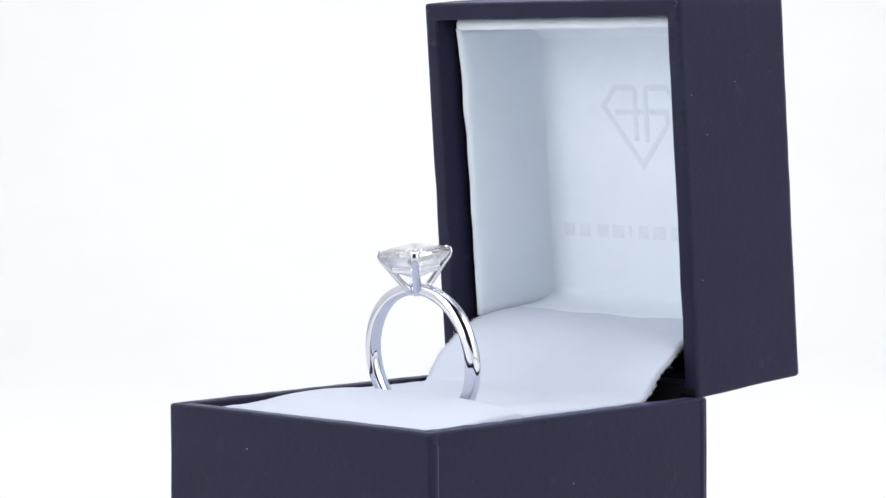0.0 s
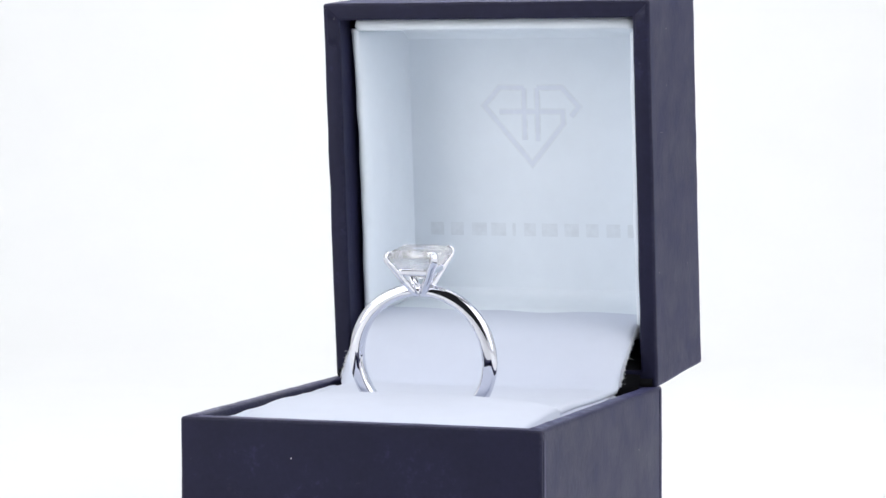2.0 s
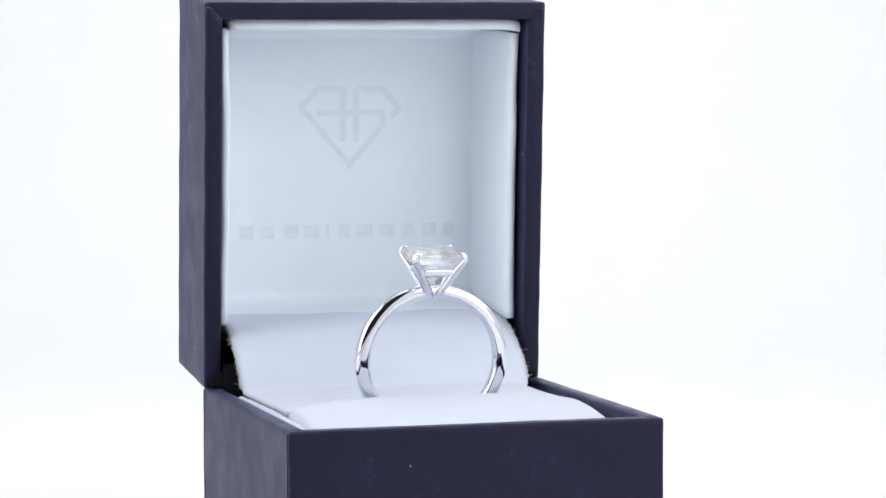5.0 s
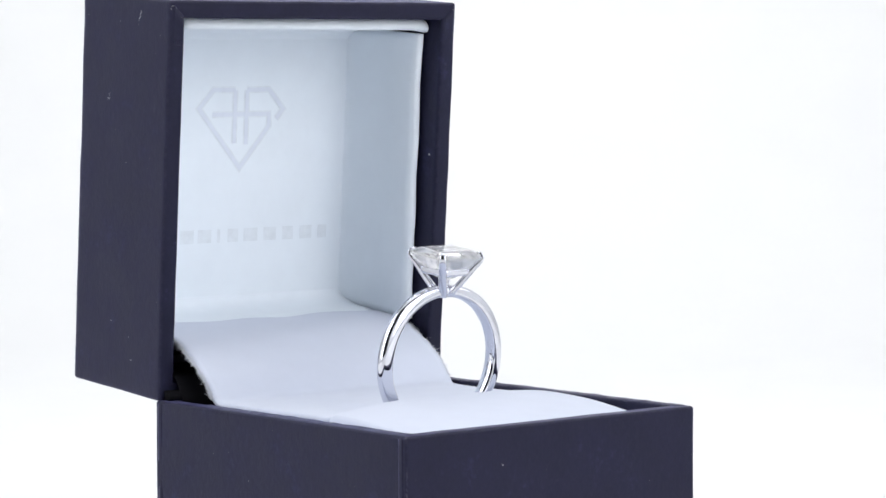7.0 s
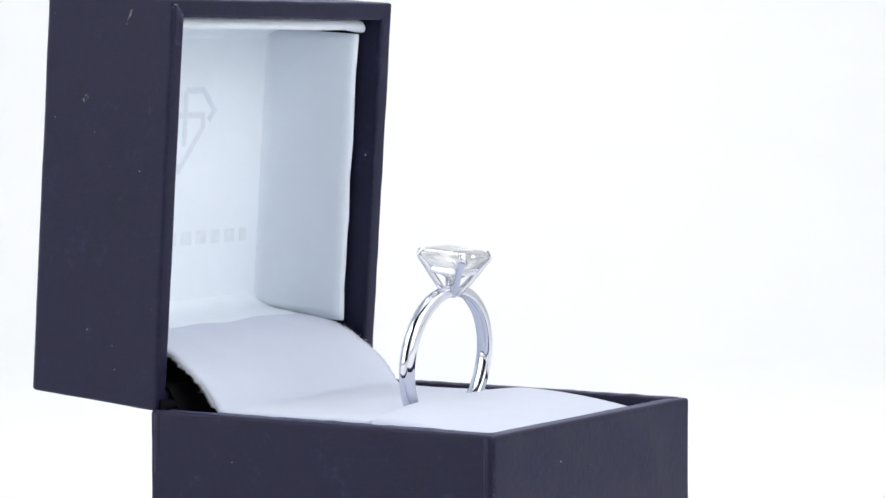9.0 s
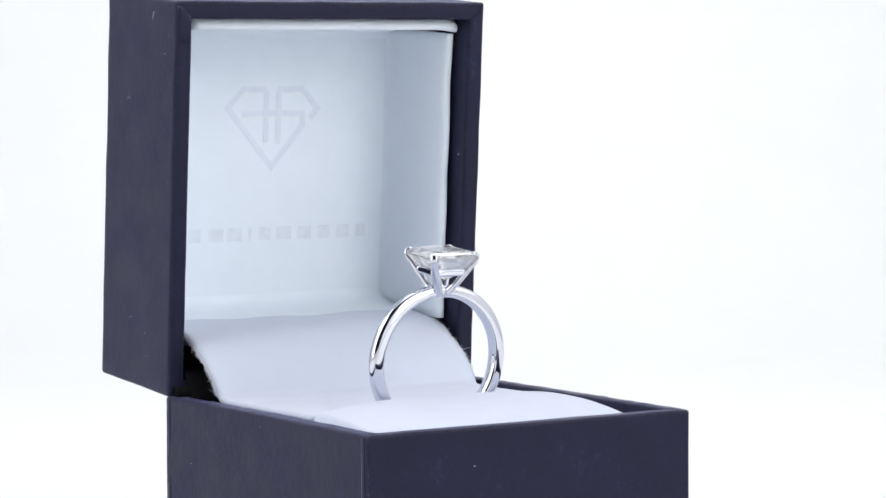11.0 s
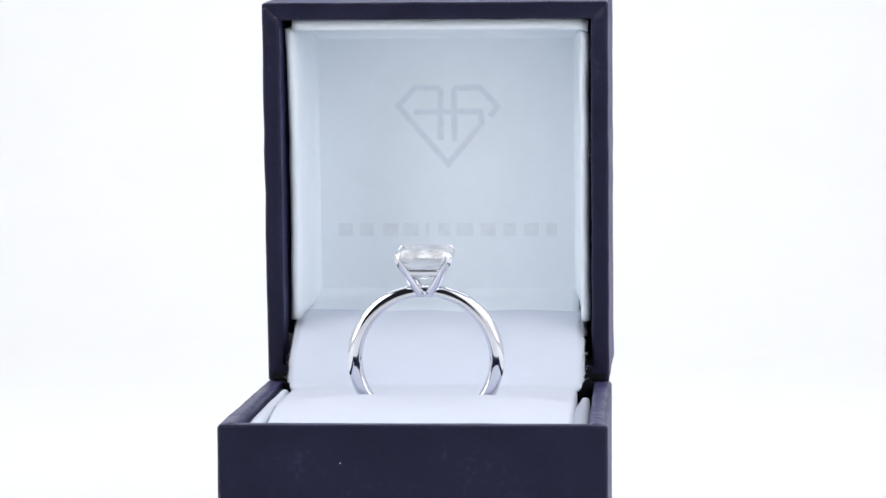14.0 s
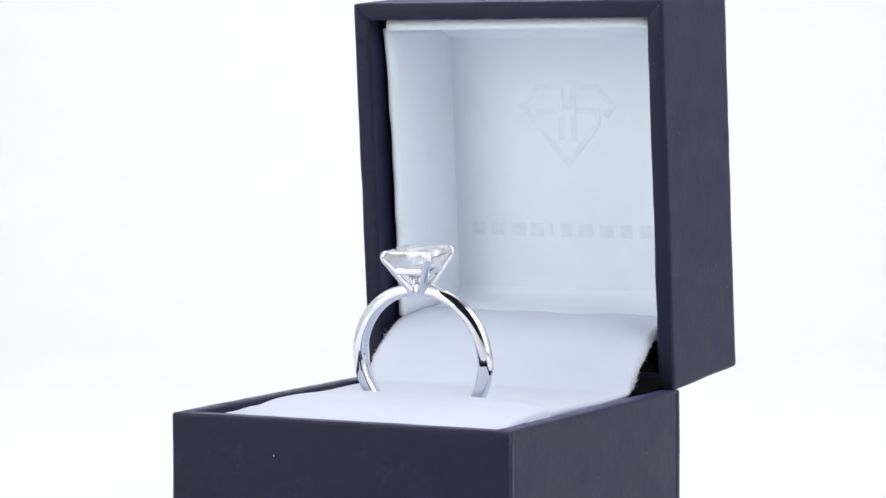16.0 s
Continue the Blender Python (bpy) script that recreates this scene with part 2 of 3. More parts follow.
# ---- the ring box ----
def ring_box():
    box = tagged(new("ring_box"), "open dark navy leatherette ring box with white suede lining", "ring box")
    HX, HY = 24.28, 26.40

    base = part("base", tray(HX, HY, 29.0, 2.4, 3.0, 0.42, lambda x, y, z: box_space((x, y, z - 29.0)), 0.055, 3.0), WRAP, box,
                "dark navy leatherette-wrapped base of the box")
    LX, LY, DL = 24.1, 26.70, 21.55
    lid = part("lid", tray(LX, LY, DL, 2.4, 1.6, 0.42, lambda x, y, z: lid_space(x - 0.10, y + LY - 0.60, DL - 0.06 - z), 0.06, 11.0), WRAP, box,
               "raised dark navy leatherette lid, tipped slightly forward")

    # overlaps of the wrapping paper beside the corners
    def overlap(parent, quad, out, name="paper_overlap"):
        a, b, c, d = quad
        n, k = 12, 3
        def pt(i, j, h):
            f, g = i / n, j / k
            p = a.lerp(b, f).lerp(d.lerp(c, f), g)
            w = noise.noise(p * 900) * 0.00003
            edge = 0.35 if j == k else 1.0
            return p + out * (h * edge + w)
        bm = slab([[pt(i, j, 0.00004) for j in range(k + 1)] for i in range(n + 1)], [[pt(i, j, -0.0003) for j in range(k + 1)] for i in range(n + 1)])
        part(name, bm, FOLD, parent)

    for sx in (-1, 1):
        for sy in (-1, 1):
            x = sx * HX
            y0, y1 = sy * (HY - 0.6), sy * (HY - 1.5)
            overlap(base, [box_space(p) for p in ((x, y0, -28.7), (x, y0, -0.4), (x, y1, -0.4), (x, y1, -28.7))], Vector((sx, 0, 0)))
    # mitred folds of the paper at the rim corners
    ahead = (lid_space(0, 0, -1) - lid_space(0, 0, 0)).normalized()
    for sx in (-1, 1):
        overlap(lid, [lid_space(sx * x, u, -0.05) for x, u in ((23.6, 52.3), (22.05, 50.75), (22.05, 46.8), (23.6, 46.8))], ahead, "corner_fold")
        # creased paper turned over the side rims of the base, paler for wear and top light
        def crease(a, b, d):
            x, y = 22.0 + 2.05 * a / 10, -26.05 + 44.0 * b / 150
            w = noise.noise(Vector((x * 0.9 + y * 0.2, y * 0.45, 5.0 * sx))) + 0.3 * noise.noise(Vector((x * 1.3, y * 1.2 - x * 0.9, 9.0 * sx)))
            fade = min(1.0, a / 2, (10 - a) / 2, b / 3, (150 - b) / 6)
            return box_space((sx * x, y, d if d < 0 else fade * (0.06 + 0.13 * math.sin(math.pi * min(1.0, a / 8)) ** 2 * (0.6 + 0.5 * noise.noise(Vector((y * 0.3, 2.0, sx)))) + 0.08 * w) - 0.09 * (1 - fade)))
        part("rim_fold", slab([[crease(a, b, 0) for a in range(11)] for b in range(151)], [[crease(a, b, -0.4) for a in range(11)] for b in range(151)]), RIM, base, "worn creased paper over the side rim, caught top light in its colour")

    # lid lining: back panel, two sides, overlapping top
    V = 17.8
    def back_pt(i, j, d):
        x, u = -20.2 + 40.4 * i / 24, 3.0 + 47.0 * j / 28
        return lid_space(x, u, V + d)
    part("back_panel", slab([[back_pt(i, j, 0) for j in range(29)] for i in range(25)], [[back_pt(i, j, 1.0) for j in range(29)] for i in range(25)]),
         LINING, lid, "pale printed lining panel at the back of the lid")
    inner = [(20.2, 3.05), (20.05, 4.2), (19.95, 6.5), (19.8, 9.0), (19.6, 11.5), (19.45, 13.6), (19.35, 14.9), (19.25, 15.8), (19.1, 16.6), (18.95, 17.2), (18.75, 17.58), (18.5, 17.86), (18.3, 18.3)]
    for sx in (-1, 1):
        lean = 0.25 if sx < 0 else 0.1
        path = [(20.9, 18.5), (21.35, 17.9), (21.35, 12.0), (21.4, 6.0), (21.4, 3.3), (21.25, 2.9), (20.95, 2.65), (20.5, 2.7)] + inner
        rows = []
        for j in range(31):
            u = 7.6 + (41.4 if sx < 0 else 40.6) * j / 30
            row = []
            for k, (x, v) in enumerate(path):
                w = 0.16 * noise.noise(Vector((u * 0.16, k * 0.2, sx * 7.0)))
                bulge = (lean * ((j / 30 - 0.5) ** 2 * 4 - 0.6) - (0.15 * (1 - j / 30) ** 0.6 if sx < 0 else 0)) if v < 9 else 0
                row.append(lid_space(sx * (x + bulge + w * (0.4 if v > 14 else 1)) - (0.18 if sx > 0 and v < 9 else 0), u, v + (0.6 if sx > 0 and v < 4.5 else 0) + (0.25 * noise.noise(Vector((u * 0.2, 3, sx))) + (0.3 + 0.9 * (1 - j / 30) ** 0.5 if sx < 0 else 0) if v < 4.5 else 0)))
            rows.append(row)
        bm = bmesh.new()
        vs = grid(bm, rows, close_v=True)
        bm.faces.new(vs[0])
        bm.faces.new(vs[-1])
        part("side_panel", bm, LINING, lid, "white lining side panel with a soft folded edge")
    path = [(50.0, 18.5), (50.3, 17.9), (50.35, 10.0), (50.35, 4.0), (50.3, 2.9), (50.0, 2.55), (49.5, 2.3), (49.0, 2.45), (48.75, 2.9), (48.7, 4.2), (48.65, 7.0), (48.5, 11.0), (48.35, 13.6), (48.2, 15.0), (47.95, 16.2), (47.6, 17.0), (47.1, 17.5), (46.6, 17.76), (46.3, 17.88), (46.1, 18.3)]
    rows = []
    for i in range(41):
        f = i / 40
        x = -20.3 + 41.4 * f
        row = []
        for k, (u, v) in enumerate(path):
            sag = -0.35 * max(0, (f - 0.93) / 0.07) ** 2 if v < 6 and k > 3 else 0
            row.append(lid_space(x, u + sag + 0.10 * noise.noise(Vector((x * 0.15, k * 0.25, 20.0))), v))
        rows.append(row)
    bm = bmesh.new()
    vs = grid(bm, rows, close_v=True)
    bm.faces.new(vs[0])
    bm.faces.new(vs[-1])
    part("top_panel", bm, LINING, lid, "white lining top panel with a puffed front lip")

    # embossed emblem and line of bars, each stroke a thin raised strip
    def stroke(pts, w, name, label, mat, proud):
        bm = bmesh.new()
        P = [Vector((p[0], p[1], 0)) for p in pts]
        ring = []
        for i, p in enumerate(P):
            d0 = (P[i] - P[i - 1]).normalized() if i else (P[1] - P[0]).normalized()
            d1 = (P[i + 1] - P[i]).normalized() if i < len(P) - 1 else d0
            nrm = Vector((-(d0 + d1).y, (d0 + d1).x, 0)).normalized()
            ring.append((p, nrm * w / 2 / max(0.5, nrm.dot(Vector((-d0.y, d0.x, 0))))))
        rows = []
        for p, o in ring:
            a, b = p + o, p - o
            rows.append([lid_space(a.x, a.y, V + 0.05), lid_space(a.x, a.y, V - proud), lid_space(b.x, b.y, V - proud), lid_space(b.x, b.y, V + 0.05)])
        vs = grid(bm, rows, close_v=True)
        bm.faces.new(vs[0])
        bm.faces.new(vs[-1])
        part(name, bm, mat, lid, label, smooth=False)

    for n, pts in enumerate(([(-0.85, 39.35), (-4.6, 39.4), (-7.0, 36.75), (0.2, 28.3), (5.1, 34.2), (5.0, 35.9), (-4.7, 35.9)],
                [(-0.85, 39.3), (-0.85, 31.8)], [(1.15, 39.3), (1.15, 31.6)],
                [(1.15, 39.35), (4.9, 39.4), (7.5, 36.6), (6.3, 35.2)])):
        stroke(pts, 0.98, "emblem_impression", "shallow impression round the emblem line", BARS, 0.012 + 0.006 * n)
        stroke(pts, 0.60, "emblem_stroke", "pearly foil line of the emblem", PRINT, 0.045 + 0.010 * n)
    for x0, x1 in ((-15.95, -13.9), (-12.8, -10.8), (-9.5, -7.2), (-6.5, -4.2), (-3.2, -2.7), (-1.4, 0.4), (1.35, 3.75), (4.8, 7.0), (8.1, 10.0), (11.2, 13.3), (14.4, 15.95)):
        stroke([(x0, 18.7), (x1, 18.7)], 1.9, "printed_bar", "faint grey printed bar", BARS, 0.03)

    # hinge cloth between the shells
    hp = [(23.3, -6.0), (23.4, -2.5), (23.6, -0.4), (24.2, 0.8), (25.0, 2.1), (25.9, 3.2), (28.8, 3.5), (33.0, 4.0)]
    def hinge_pt(i, f, d):
        y, z, _ = interp([(a, b, 0) for a, b in hp], f)
        return box_space((-21.55 + 43.1 * i / 10, y - d * 0.2, z + d))
    bm = slab([[hinge_pt(i, j / 24, 0) for i in range(11)] for j in range(25)], [[hinge_pt(i, j / 24, -0.3) for i in range(11)] for j in range(25)])
    part("hinge_cloth", bm, HINGE, box, "black cloth hinge strip")

    op = [(26.1, -2.2), (26.2, -1.0), (26.0, -0.2), (25.6, 0.45), (26.0, 1.1), (27.6, 1.3)]
    def outer_pt(i, f, d):
        y, z, _ = interp([(a, b, 0) for a, b in op], f)
        return box_space((-23.3 + 46.6 * i / 10, y - d, z))
    bm = slab([[outer_pt(i, j / 16, 0) for i in range(11)] for j in range(17)], [[outer_pt(i, j / 16, 1.4) for i in range(11)] for j in range(17)])
    part("hinge_spine", bm, HINGE, box, "black cloth spine joining lid and base")

    # suede flap bridging lid and cushion
    fp = [(42.6, 10.1), (38.6, 9.35), (33.5, 9.0), (29.5, 8.4), (26.2, 7.3), (23.2, 5.55), (20.5, 3.55), (18.85, 1.6), (17.7, 0.36), (16.0, 0.10), (12.0, 0.06), (7.0, 0.12), (1.0, 0.2), (-4.72, 0.1)]
    def flap_pt(i, f, d):
        y, z, _ = interp([(a, b, 0) for a, b in fp], f)
        g = interp([(a, b, 0) for a, b in fp], min(1, f + 0.01)) - interp([(a, b, 0) for a, b in fp], max(0, f - 0.01))
        nrm = Vector((0, g.y, -g.x)).normalized()
        if nrm.z < 0:
            nrm = -nrm
        s = i / 40 * 2 - 1
        half = 20.1 + 0.20 * min(1.0, max(0.0, (f - 0.237) / 0.21)) - 0.8 * min(1.0, max(0.0, (f - 0.60) / 0.08))
        x = s * (half + (0.10 * noise.noise(Vector((f * 40, s, 2.0))) if abs(s) > 0.98 else 0))
        h = 0.16 * noise.noise(Vector((x * 0.13, f * 5, 9.0))) - 0.25 * abs(s) ** 8 * min(1, max(0, f - 0.25) / 0.12)
        p = Vector((x, y, z)) + Vector((0, nrm.y, nrm.z)) * (h + d)
        return box_space(p)
    bm = slab([[flap_pt(i, j / 64, 0) for i in range(41)] for j in range(65)], [[flap_pt(i, j / 64, -0.55) for i in range(41)] for j in range(65)])
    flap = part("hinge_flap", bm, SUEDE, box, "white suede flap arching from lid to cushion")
    # lining paper curving out of the back panel onto the flap
    hem = [(43.0, 14.0), (42.5, 12.2), (41.7, 10.8), (40.2, 10.02), (38.2, 9.6), (36.2, 9.34), (34.4, 8.85)]
    def hem_pt(i, f, d):
        y, z, _ = interp([(a, b, 0) for a, b in hem], f)
        x = -19.55 + 39.1 * i / 30
        return box_space((x, y + x * YAW, z + d + 0.10 * noise.noise(Vector((x * 0.2, f * 3, 6.0)))))
    bm = slab([[hem_pt(i, j / 24, 0) for i in range(31)] for j in range(25)], [[hem_pt(i, j / 24, -0.3) for i in range(31)] for j in range(25)])
    part("lining_hem", bm, LINING, lid, "pale lining curving onto the flap")

    rnd = random.Random(5)
    for sx, col in ((-1, 0), (1, 40)):
        bm = bmesh.new()
        for _ in range(1700):
            f = rnd.uniform(0.23, 0.57)
            root = flap_pt(col, f, rnd.uniform(-0.55, 0.0)) - Vector((sx * 0.1 * MM, 0, 0))
            n = rnd.choice((3, 4, 4, 5))
            ln = rnd.uniform(0.10, 0.38) * (2.4 if rnd.random() < 0.02 else 1)
            d = Vector((sx * rnd.uniform(0.5, 1.0), rnd.uniform(-0.6, 0.6), rnd.uniform(-0.7, 0.4))).normalized()
            pts = [root]
            for _k in range(n):
                d = (d + Vector((rnd.uniform(-0.4, 0.4), rnd.uniform(-0.7, 0.7), rnd.uniform(-0.7, 0.7)))).normalized()
                pts.append(pts[-1] + d * ln * MM / n * 1.6)
            r0 = rnd.uniform(0.018, 0.042) * MM
            tube(bm, pts, [r0 * (1 - 0.6 * k / n) for k in range(n + 1)], 3)
        part("frayed_edge", bm, FRAY, flap, "frayed fuzzy white cut edge", kind="stuff")

    # cushions with the slot between them
    def front_top(x, y):
        s, t = (x - 0.22) / 19.78, (y + 23.7) / 18.9
        z = 1.55 - 1.38 * abs(s) ** 3.4 - 2.2 * (1 - t) ** 2.0
        z -= 0.35 * max(0, (t - 0.955) / 0.045) ** 2 + 2.0 * max(0, (abs(s) - 0.965) / 0.035) ** 2 + 1.2 * max(0, (0.05 - t) / 0.05) ** 2
        return z + 0.10 * noise.noise(Vector((x * 0.15, y * 0.15, 1.0)))
    def rear_top(x, y):
        s, t = (x - 0.22) / 19.78, (y + 4.75) / 26.25
        z = -0.35 - 0.2 * abs(s) ** 2.6 - 0.2 * t
        z -= 0.9 * max(0, (0.04 - t) / 0.04) ** 2 + 2.0 * max(0, (abs(s) - 0.965) / 0.035) ** 2 + 0.5 * max(0, (t - 0.9) / 0.1) ** 2
        return z + 0.10 * noise.noise(Vector((x * 0.15, y * 0.15, 4.0)))
    def stepped(lo, hi, n):
        return [lo + (hi - lo) * f for f in [0, 0.004, 0.01, 0.018, 0.028, 0.04] + [0.04 + 0.92 * k / n for k in range(1, n)] + [0.96, 0.972, 0.982, 0.99, 0.996, 1]]
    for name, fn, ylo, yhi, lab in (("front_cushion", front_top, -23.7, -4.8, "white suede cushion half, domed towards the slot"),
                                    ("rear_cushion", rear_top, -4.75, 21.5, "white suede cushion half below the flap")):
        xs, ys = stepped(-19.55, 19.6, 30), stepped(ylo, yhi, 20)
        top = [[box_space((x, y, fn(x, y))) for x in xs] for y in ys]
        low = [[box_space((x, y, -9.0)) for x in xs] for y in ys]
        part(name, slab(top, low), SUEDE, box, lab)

    # white strips standing between cushion and side walls
    for sx in (-1, 1):
        rows = []
        for j in range(31):
            y = -23.5 + (40.5 if sx < 0 else 38.0) * j / 30
            top = (-1.1 - 0.7 * (1 - j / 30) ** 2.2) if sx > 0 else (-0.35 - 0.45 * (1 - j / 30) ** 2) + 0.16 * noise.noise(Vector((y * 0.28, sx * 3, 0)))
            row = []
            mid, wide = (20.55, 1.12) if sx > 0 else (-20.55, 1.0)
            thin = max(0.0, (j - 20) / 10)
            mid, wide = mid + sx * 0.3 * thin, wide * (1 - 0.45 * thin)
            for k in range(9):
                a = math.pi * k / 8
                row.append(box_space((mid + wide * math.cos(a) + 0.08 * noise.noise(Vector((y * 0.3, sx, 8))), y, top - 0.5 + 0.5 * math.sin(a))))
            row += [box_space((mid - wide, y, -9)), box_space((mid + wide, y, -9))]
            rows.append(row)
        bm = bmesh.new()
        vs = grid(bm, rows, close_v=True)
        bm.faces.new(vs[0])
        bm.faces.new(vs[-1])
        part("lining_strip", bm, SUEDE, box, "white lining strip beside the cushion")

    # dust on the shells
    rnd = random.Random(9)
    bm = bmesh.new()
    spots = [((-8.9, -26.44, -4.8), 0.10)] + [((rnd.uniform(-22, 22), -26.44, rnd.uniform(-9, -1)), rnd.uniform(0.015, 0.03)) for _ in range(2)]
    spots += [((sx * 24.33, rnd.uniform(-24, 24), rnd.uniform(-9, -1)), rnd.uniform(0.02, 0.05)) for sx in (-1, 1) for _ in range(6)]
    for p, r in spots:
        tube(bm, [box_space(p) + Vector((0, 0, -r * 0.6 * MM)), box_space(p), box_space(p) + Vector((0.2 * r * MM, 0, r * 0.7 * MM))], [r * 0.5 * MM, r * MM, r * 0.4 * MM], 5)
    part("dust_specks", bm, DUST, base, "tiny pale dust specks", kind="stuff")
    bm = bmesh.new()
    spots = [((-24.22, 4.0, 7.0), 0.05), ((21.4, 31.3, 1.4), 0.08), ((10.2, 50.2, 0.1), 0.06), ((10.5, 50.22, 0.1), 0.05)]
    spots += [((sx * 24.11 - 0.1, rnd.uniform(3, 50), rnd.uniform(1, 20)), rnd.uniform(0.02, 0.04)) for sx in (-1, 1) for _ in range(16)]
    # small scuffed patches and the torn paper of the corner
    for px, pu, pv, wu, wv, n in ((-24.21, 39.0, 13.8, 0.55, 0.8, 30), (-24.21, 50.4, 7.0, 0.75, 0.35, 24), (-23.5, 51.9, -0.02, 0.35, 0.12, 14), (-22.4, 50.6, -0.06, 0.3, 0.03, 8), (23.5, 51.9, -0.02, 0.3, 0.1, 8)):
        for _ in range(n):
            a = rnd.gauss(0, 0.5)
            spots.append(((px + (0.0 if abs(px) > 23.9 else rnd.gauss(0, 0.2)), pu + a * wu + rnd.gauss(0, 0.12), pv - a * wv * 0.8 + rnd.gauss(0, 0.3) * wv), rnd.uniform(0.012, 0.045)))
    for p, r in spots:
        c = lid_space(*p)
        tube(bm, [c + Vector((0, -r * MM, -r * MM)), c, c + Vector((0, r * MM, r * 0.5 * MM))], [r * 0.4 * MM, r * 0.9 * MM, r * 0.4 * MM], 5)
    part("dust_specks", bm, DUST, lid, "tiny pale dust specks", kind="stuff")
    return box


# ---- the ring ----
RX, RY, RZ = 0.24, -3.5, 5.95     # middle of the band, from the middle of the rim plane
LEAN = 5.5                          # degrees by which the ring leans to the front


def ring():
    thing = tagged(new("diamond_ring"), "polished platinum solitaire ring standing in the cushion slot", "ring")

    def rp(x, y, z):
        return Vector((x * MM, y * MM, z * MM))

    def hp(x, y, z):
        """The head's own heights, seated low on the band."""
        return rp(x, y, z - 0.27 * min(1.0, max(0.0, (z - 8.7) / 2.0)))

    # band: flat inside, domed outside
    bm = bmesh.new()
    rows = []
    for i in range(144):
        a = 2 * math.pi * i / 144
        top = max(0.0, math.sin(a)) ** 6
        w, th = 0.97 - 0.10 * top, 1.86 - 0.32 * top
        sec = [(-0.86 * w, 0.14), (-0.62 * w, 0.01), (-0.32 * w, -0.06), (0, -0.08), (0.32 * w, -0.06), (0.62 * w, 0.01), (0.86 * w, 0.14), (0.965 * w, 0.27), (w, 0.42)]
        sec += [(w * math.cos(radians(d)) ** 0.8, 0.50 + (th - 0.50) * math.sin(radians(d)) ** 0.9) for d in range(8, 90, 9)]
        sec += [(0, th)]
        sec += [(-y, r) for y, r in sec[-2:8:-1]] + [(-w, 0.42), (-0.965 * w, 0.27)]
        rows.append([rp((8.43 + r) * math.cos(a), y, (8.43 + r) * math.sin(a)) for y, r in sec])
    grid(bm, rows, close_u=True, close_v=True)
    part("band", bm, METAL, thing, "polished platinum band, domed outside")

    def bar(pts, w, t, name, parent, out):
        """A rounded rectangular bar along pts, w across and t deep."""
        b = bmesh.new()
        rows = []
        for i, p in enumerate(pts):
            d = (pts[min(i + 1, len(pts) - 1)] - pts[max(0, i - 1)]).normalized()
            s = d.cross(out).normalized()
            n = s.cross(d).normalized()
            ww, tt = (w[i], t[i]) if isinstance(w, list) else (w, t)
            sec = []
            for k in range(16):
                a = 2 * math.pi * (k + 0.5) / 16
                c, q = math.cos(a), math.sin(a)
                sec.append(p + s * math.copysign(abs(c) ** 0.55, c) * ww / 2 * MM + n * math.copysign(abs(q) ** 0.55, q) * tt / 2 * MM)
            rows.append(sec)
        vs = grid(b, rows, close_v=True)
        b.faces.new(vs[0])
        b.faces.new(vs[-1])
        return part(name, b, METAL, parent)

    A, B, CUT = 3.78, 3.78, 1.0      # half sizes of the stone and its cut corners
    Z0 = 13.94                      # girdle above the band's middle
    # collet that ties the claws to the band
    b = bmesh.new()
    rows = []
    for z, r in ((8.36, 0.50), (8.42, 0.75), (8.8, 0.95), (9.2, 0.95), (9.45, 0.75), (9.5, 0.4)):
        rows.append([rp(r * math.cos(2 * math.pi * k / 20), 0.9 * r * math.sin(2 * math.pi * k / 20), z) for k in range(20)])
    vs = grid(b, rows, close_v=True)
    b.faces.new(vs[0])
    b.faces.new(vs[-1])
    part("collet", b, METAL, thing)
    corner = {}
    for sx in (-1, 1):
        for sy in (-1, 1):
            out = Vector((sx, sy, 0)).normalized()
            cx, cy = A - CUT / 2 + 0.05, B - CUT / 2 + 0.05
            pts = [hp(sx * 0.44, sy * 0.42, 8.58), hp(sx * 0.85, sy * 0.82, 9.3), hp(sx * 1.40, sy * 1.36, 10.35), hp(sx * 2.06, sy * 2.02, 11.6), hp(sx * 2.74, sy * 2.72, 12.9),
                   hp(sx * (cx - 0.12), sy * (cy - 0.12), 13.6), hp(sx * (cx + 0.05), sy * (cy + 0.05), 14.15), hp(sx * cx, sy * cy, 14.55), hp(sx * (cx - 0.2), sy * (cy - 0.2), 14.78), hp(sx * (cx - 0.5), sy * (cy - 0.5), 14.86)]
            bar(pts, [1.10, 1.14, 1.12, 1.08, 1.04, 1.0, 0.92, 0.78, 0.58, 0.28], [0.8, 0.85, 0.85, 0.8, 0.72, 0.58, 0.48, 0.42, 0.36, 0.2], "claw", thing, out)
            corner[sx, sy] = hp(sx * 2.36, sy * 2.33, 12.15)
    for a, c, out in (((-1, -1), (1, -1), (0, -1, 0)), ((1, -1), (1, 1), (1, 0, 0)), ((1, 1), (-1, 1), (0, 1, 0)), ((-1, 1), (-1, -1), (-1, 0, 0))):
        p, q = corner[a], corner[c]
        bar([p.lerp(q, k / 6) for k in range(7)], 0.90, 0.55, "gallery_rail", thing, Vector(out))

    # step-cut crown over a finely faceted pavilion
    b = bmesh.new()
    def oct_loop(dz, ins, cc):
        a, c, k = A - ins, B - ins, max(0.12, CUT - cc)
        k = min(k, 0.7 * min(a, c))
        return [rp(x, y, Z0 + dz) for x, y in ((a, -c + k), (a, c - k), (a - k, c), (-a + k, c), (-a, c - k), (-a, -c + k), (-a + k, -c), (a - k, -c))]
    cut = random.Random(4)
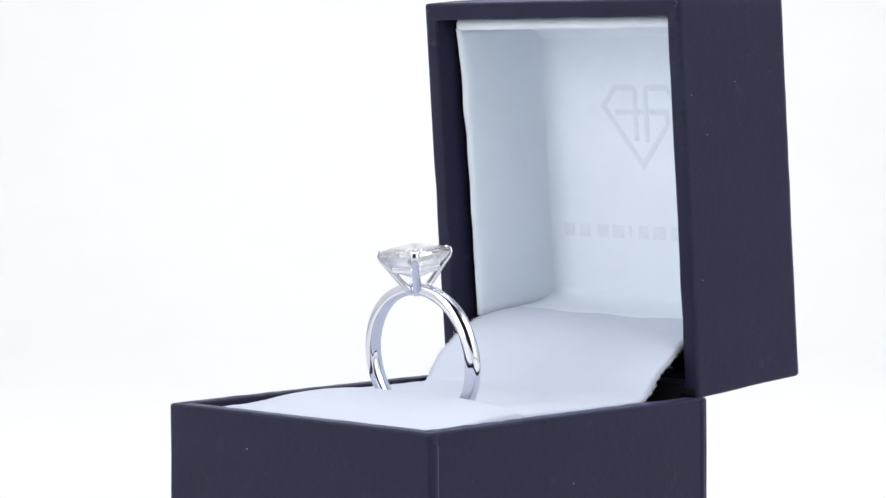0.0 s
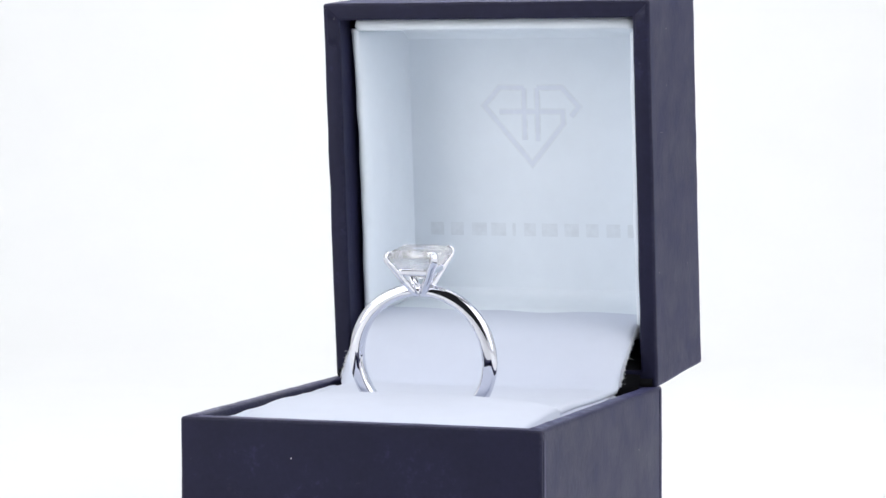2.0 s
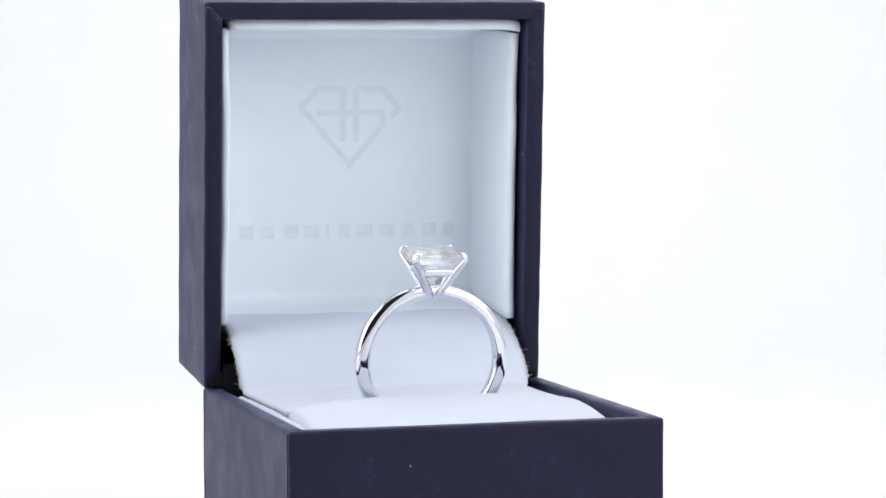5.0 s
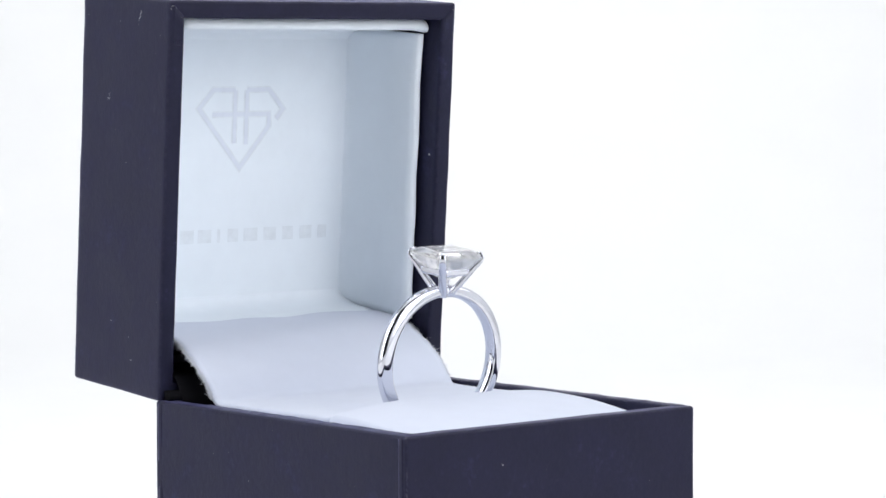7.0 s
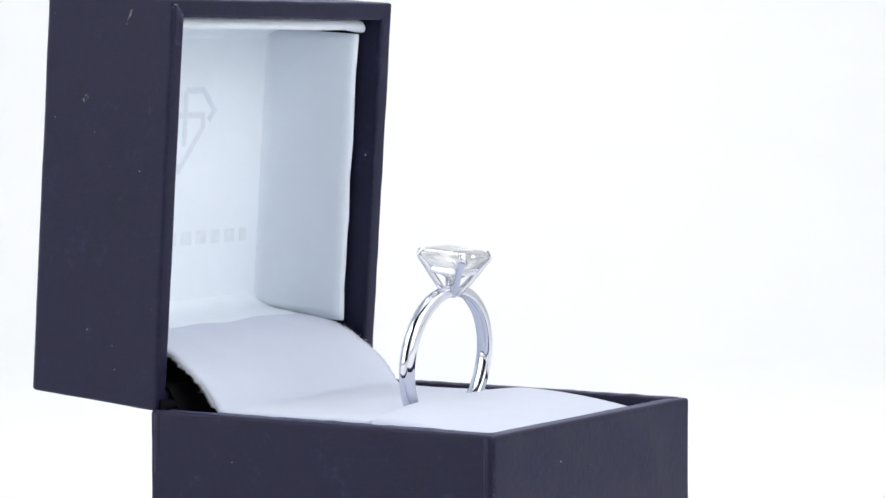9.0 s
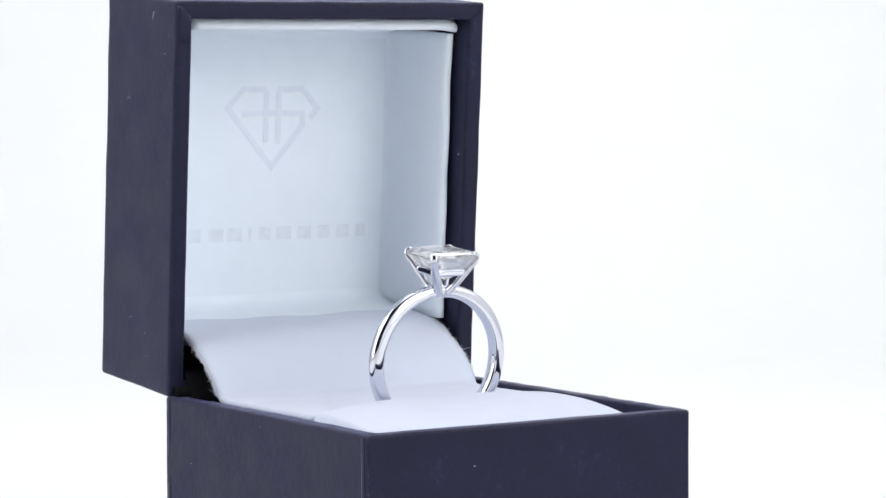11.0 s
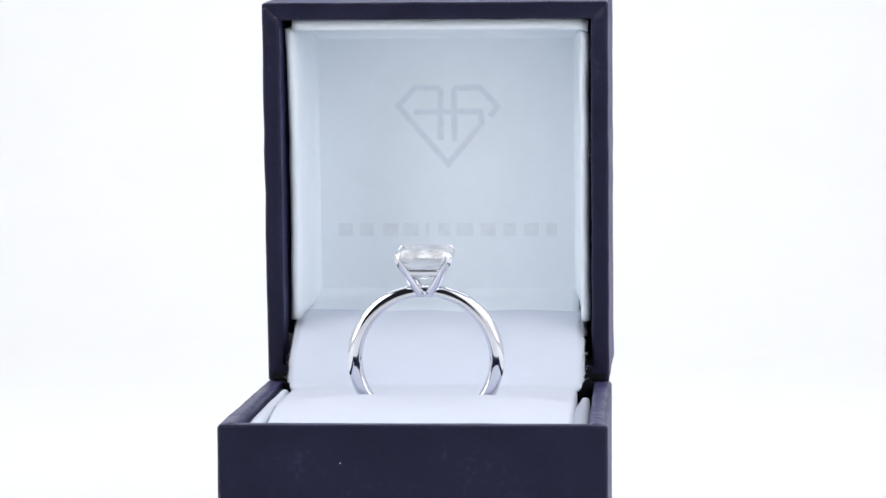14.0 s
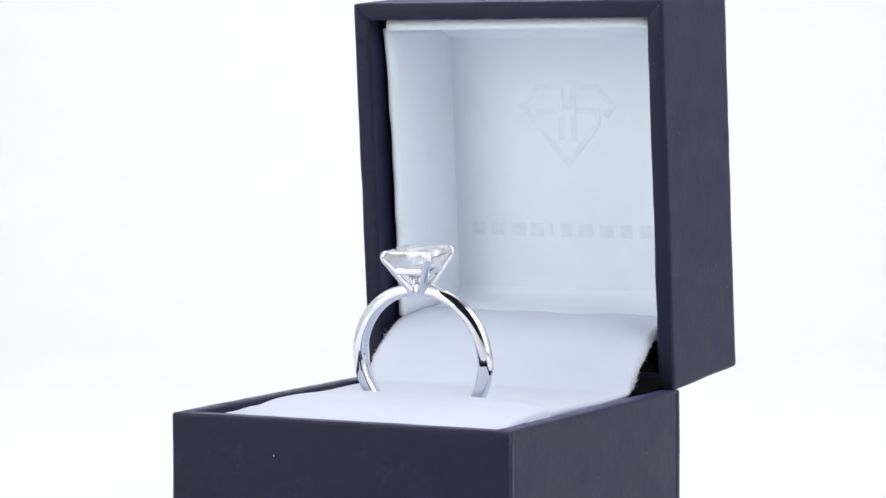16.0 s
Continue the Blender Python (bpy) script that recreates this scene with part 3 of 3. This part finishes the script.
    def fine_loop(dz, ins, cc, shift):
        o = oct_loop(dz, ins, cc)
        o = [p + rp(cut.uniform(-0.05, 0.05), cut.uniform(-0.05, 0.05), cut.uniform(-0.06, 0.06)) for p in o] if ins else o
        pts = []
        for k in range(8):
            n = 4 if k % 2 == 0 else 2
            pts += [o[k].lerp(o[(k + 1) % 8], (m + shift) / n) for m in range(n)]
        return pts
    rows = [oct_loop(*q) for q in ((0.82, 1.25, 0.30), (0.66, 0.80, 0.20), (0.40, 0.36, 0.10), (0.10, 0.0, 0.0))]
    vs = grid(b, rows, close_v=True)
    b.faces.new(vs[0])
    low = [fine_loop(-0.10, 0.0, 0.0, 0.0)] + [fine_loop(dz, ins, cc, sh) for dz, ins, cc, sh in
           ((-0.75, 0.50, 0.12, 0.5), (-1.5, 1.15, 0.28, 0.0), (-2.2, 1.85, 0.42, 0.5), (-2.9, 2.65, 0.60, 0.0))]
    lv = [[b.verts.new(p) for p in row] for row in low]
    # girdle band between crown and pavilion
    k = 0
    for e in range(8):
        n = 4 if e % 2 == 0 else 2
        b.faces.new([vs[-1][e], vs[-1][(e + 1) % 8]] + [lv[0][(k + m) % 24] for m in range(n, -1, -1)])
        k += n
    for r in range(len(lv) - 1):
        up, dn = lv[r], lv[r + 1]
        for m in range(24):
            n1 = (m + 1) % 24
            if r % 2 == 0:
                b.faces.new((up[m], up[n1], dn[m]))
                b.faces.new((up[n1], dn[n1], dn[m]))
            else:
                b.faces.new((dn[m], dn[n1], up[m]))
                b.faces.new((dn[n1], up[n1], up[m]))
    tip = b.verts.new(rp(0, 0, Z0 - 3.45))
    for m in range(24):
        b.faces.new((lv[-1][m], lv[-1][(m + 1) % 24], tip))
    part("stone", b, DIAMOND, thing, "clear step-cut diamond with cut corners", smooth=False)
    return thing


BOX, RING = ring_box(), ring()


# ---- the turn on the spot, there and back ----
AX, AY = -2.56 * MM, 1.66 * MM      # middle of the box from the axis of the turn


def motions():
    def angle(t):
        return 44.45 - 12.065 * t if t < 8.68 else -60.50 + 12.06 * (t - 8.68)
    times = [0.5 * k for k in range(17)] + [8.3, 8.5, 8.6, 8.7, 8.8, 8.9, 9.1, 9.3] + [9.5 + 0.5 * k for k in range(14)]
    box_rows, ring_rows = [], []
    for t in times:
        a = angle(t)
        if abs(t - 8.68) < 0.15:
            a = -60.39 + 12.06 * ((t - 8.68) ** 2 / 0.3 + 0.075)
        turn = Matrix.Rotation(radians(-a), 4, "Z")
        box_rows.append((t, turn @ Matrix.Translation((AX, AY, 0))))
        ring_rows.append((t, turn @ Matrix.Translation((AX + RX * MM, AY + RY * MM, HB + RZ * MM)) @ pose(0, 0, 0, LEAN, 0, 0)))
    walk(BOX, box_rows)
    walk(RING, ring_rows)


motions()
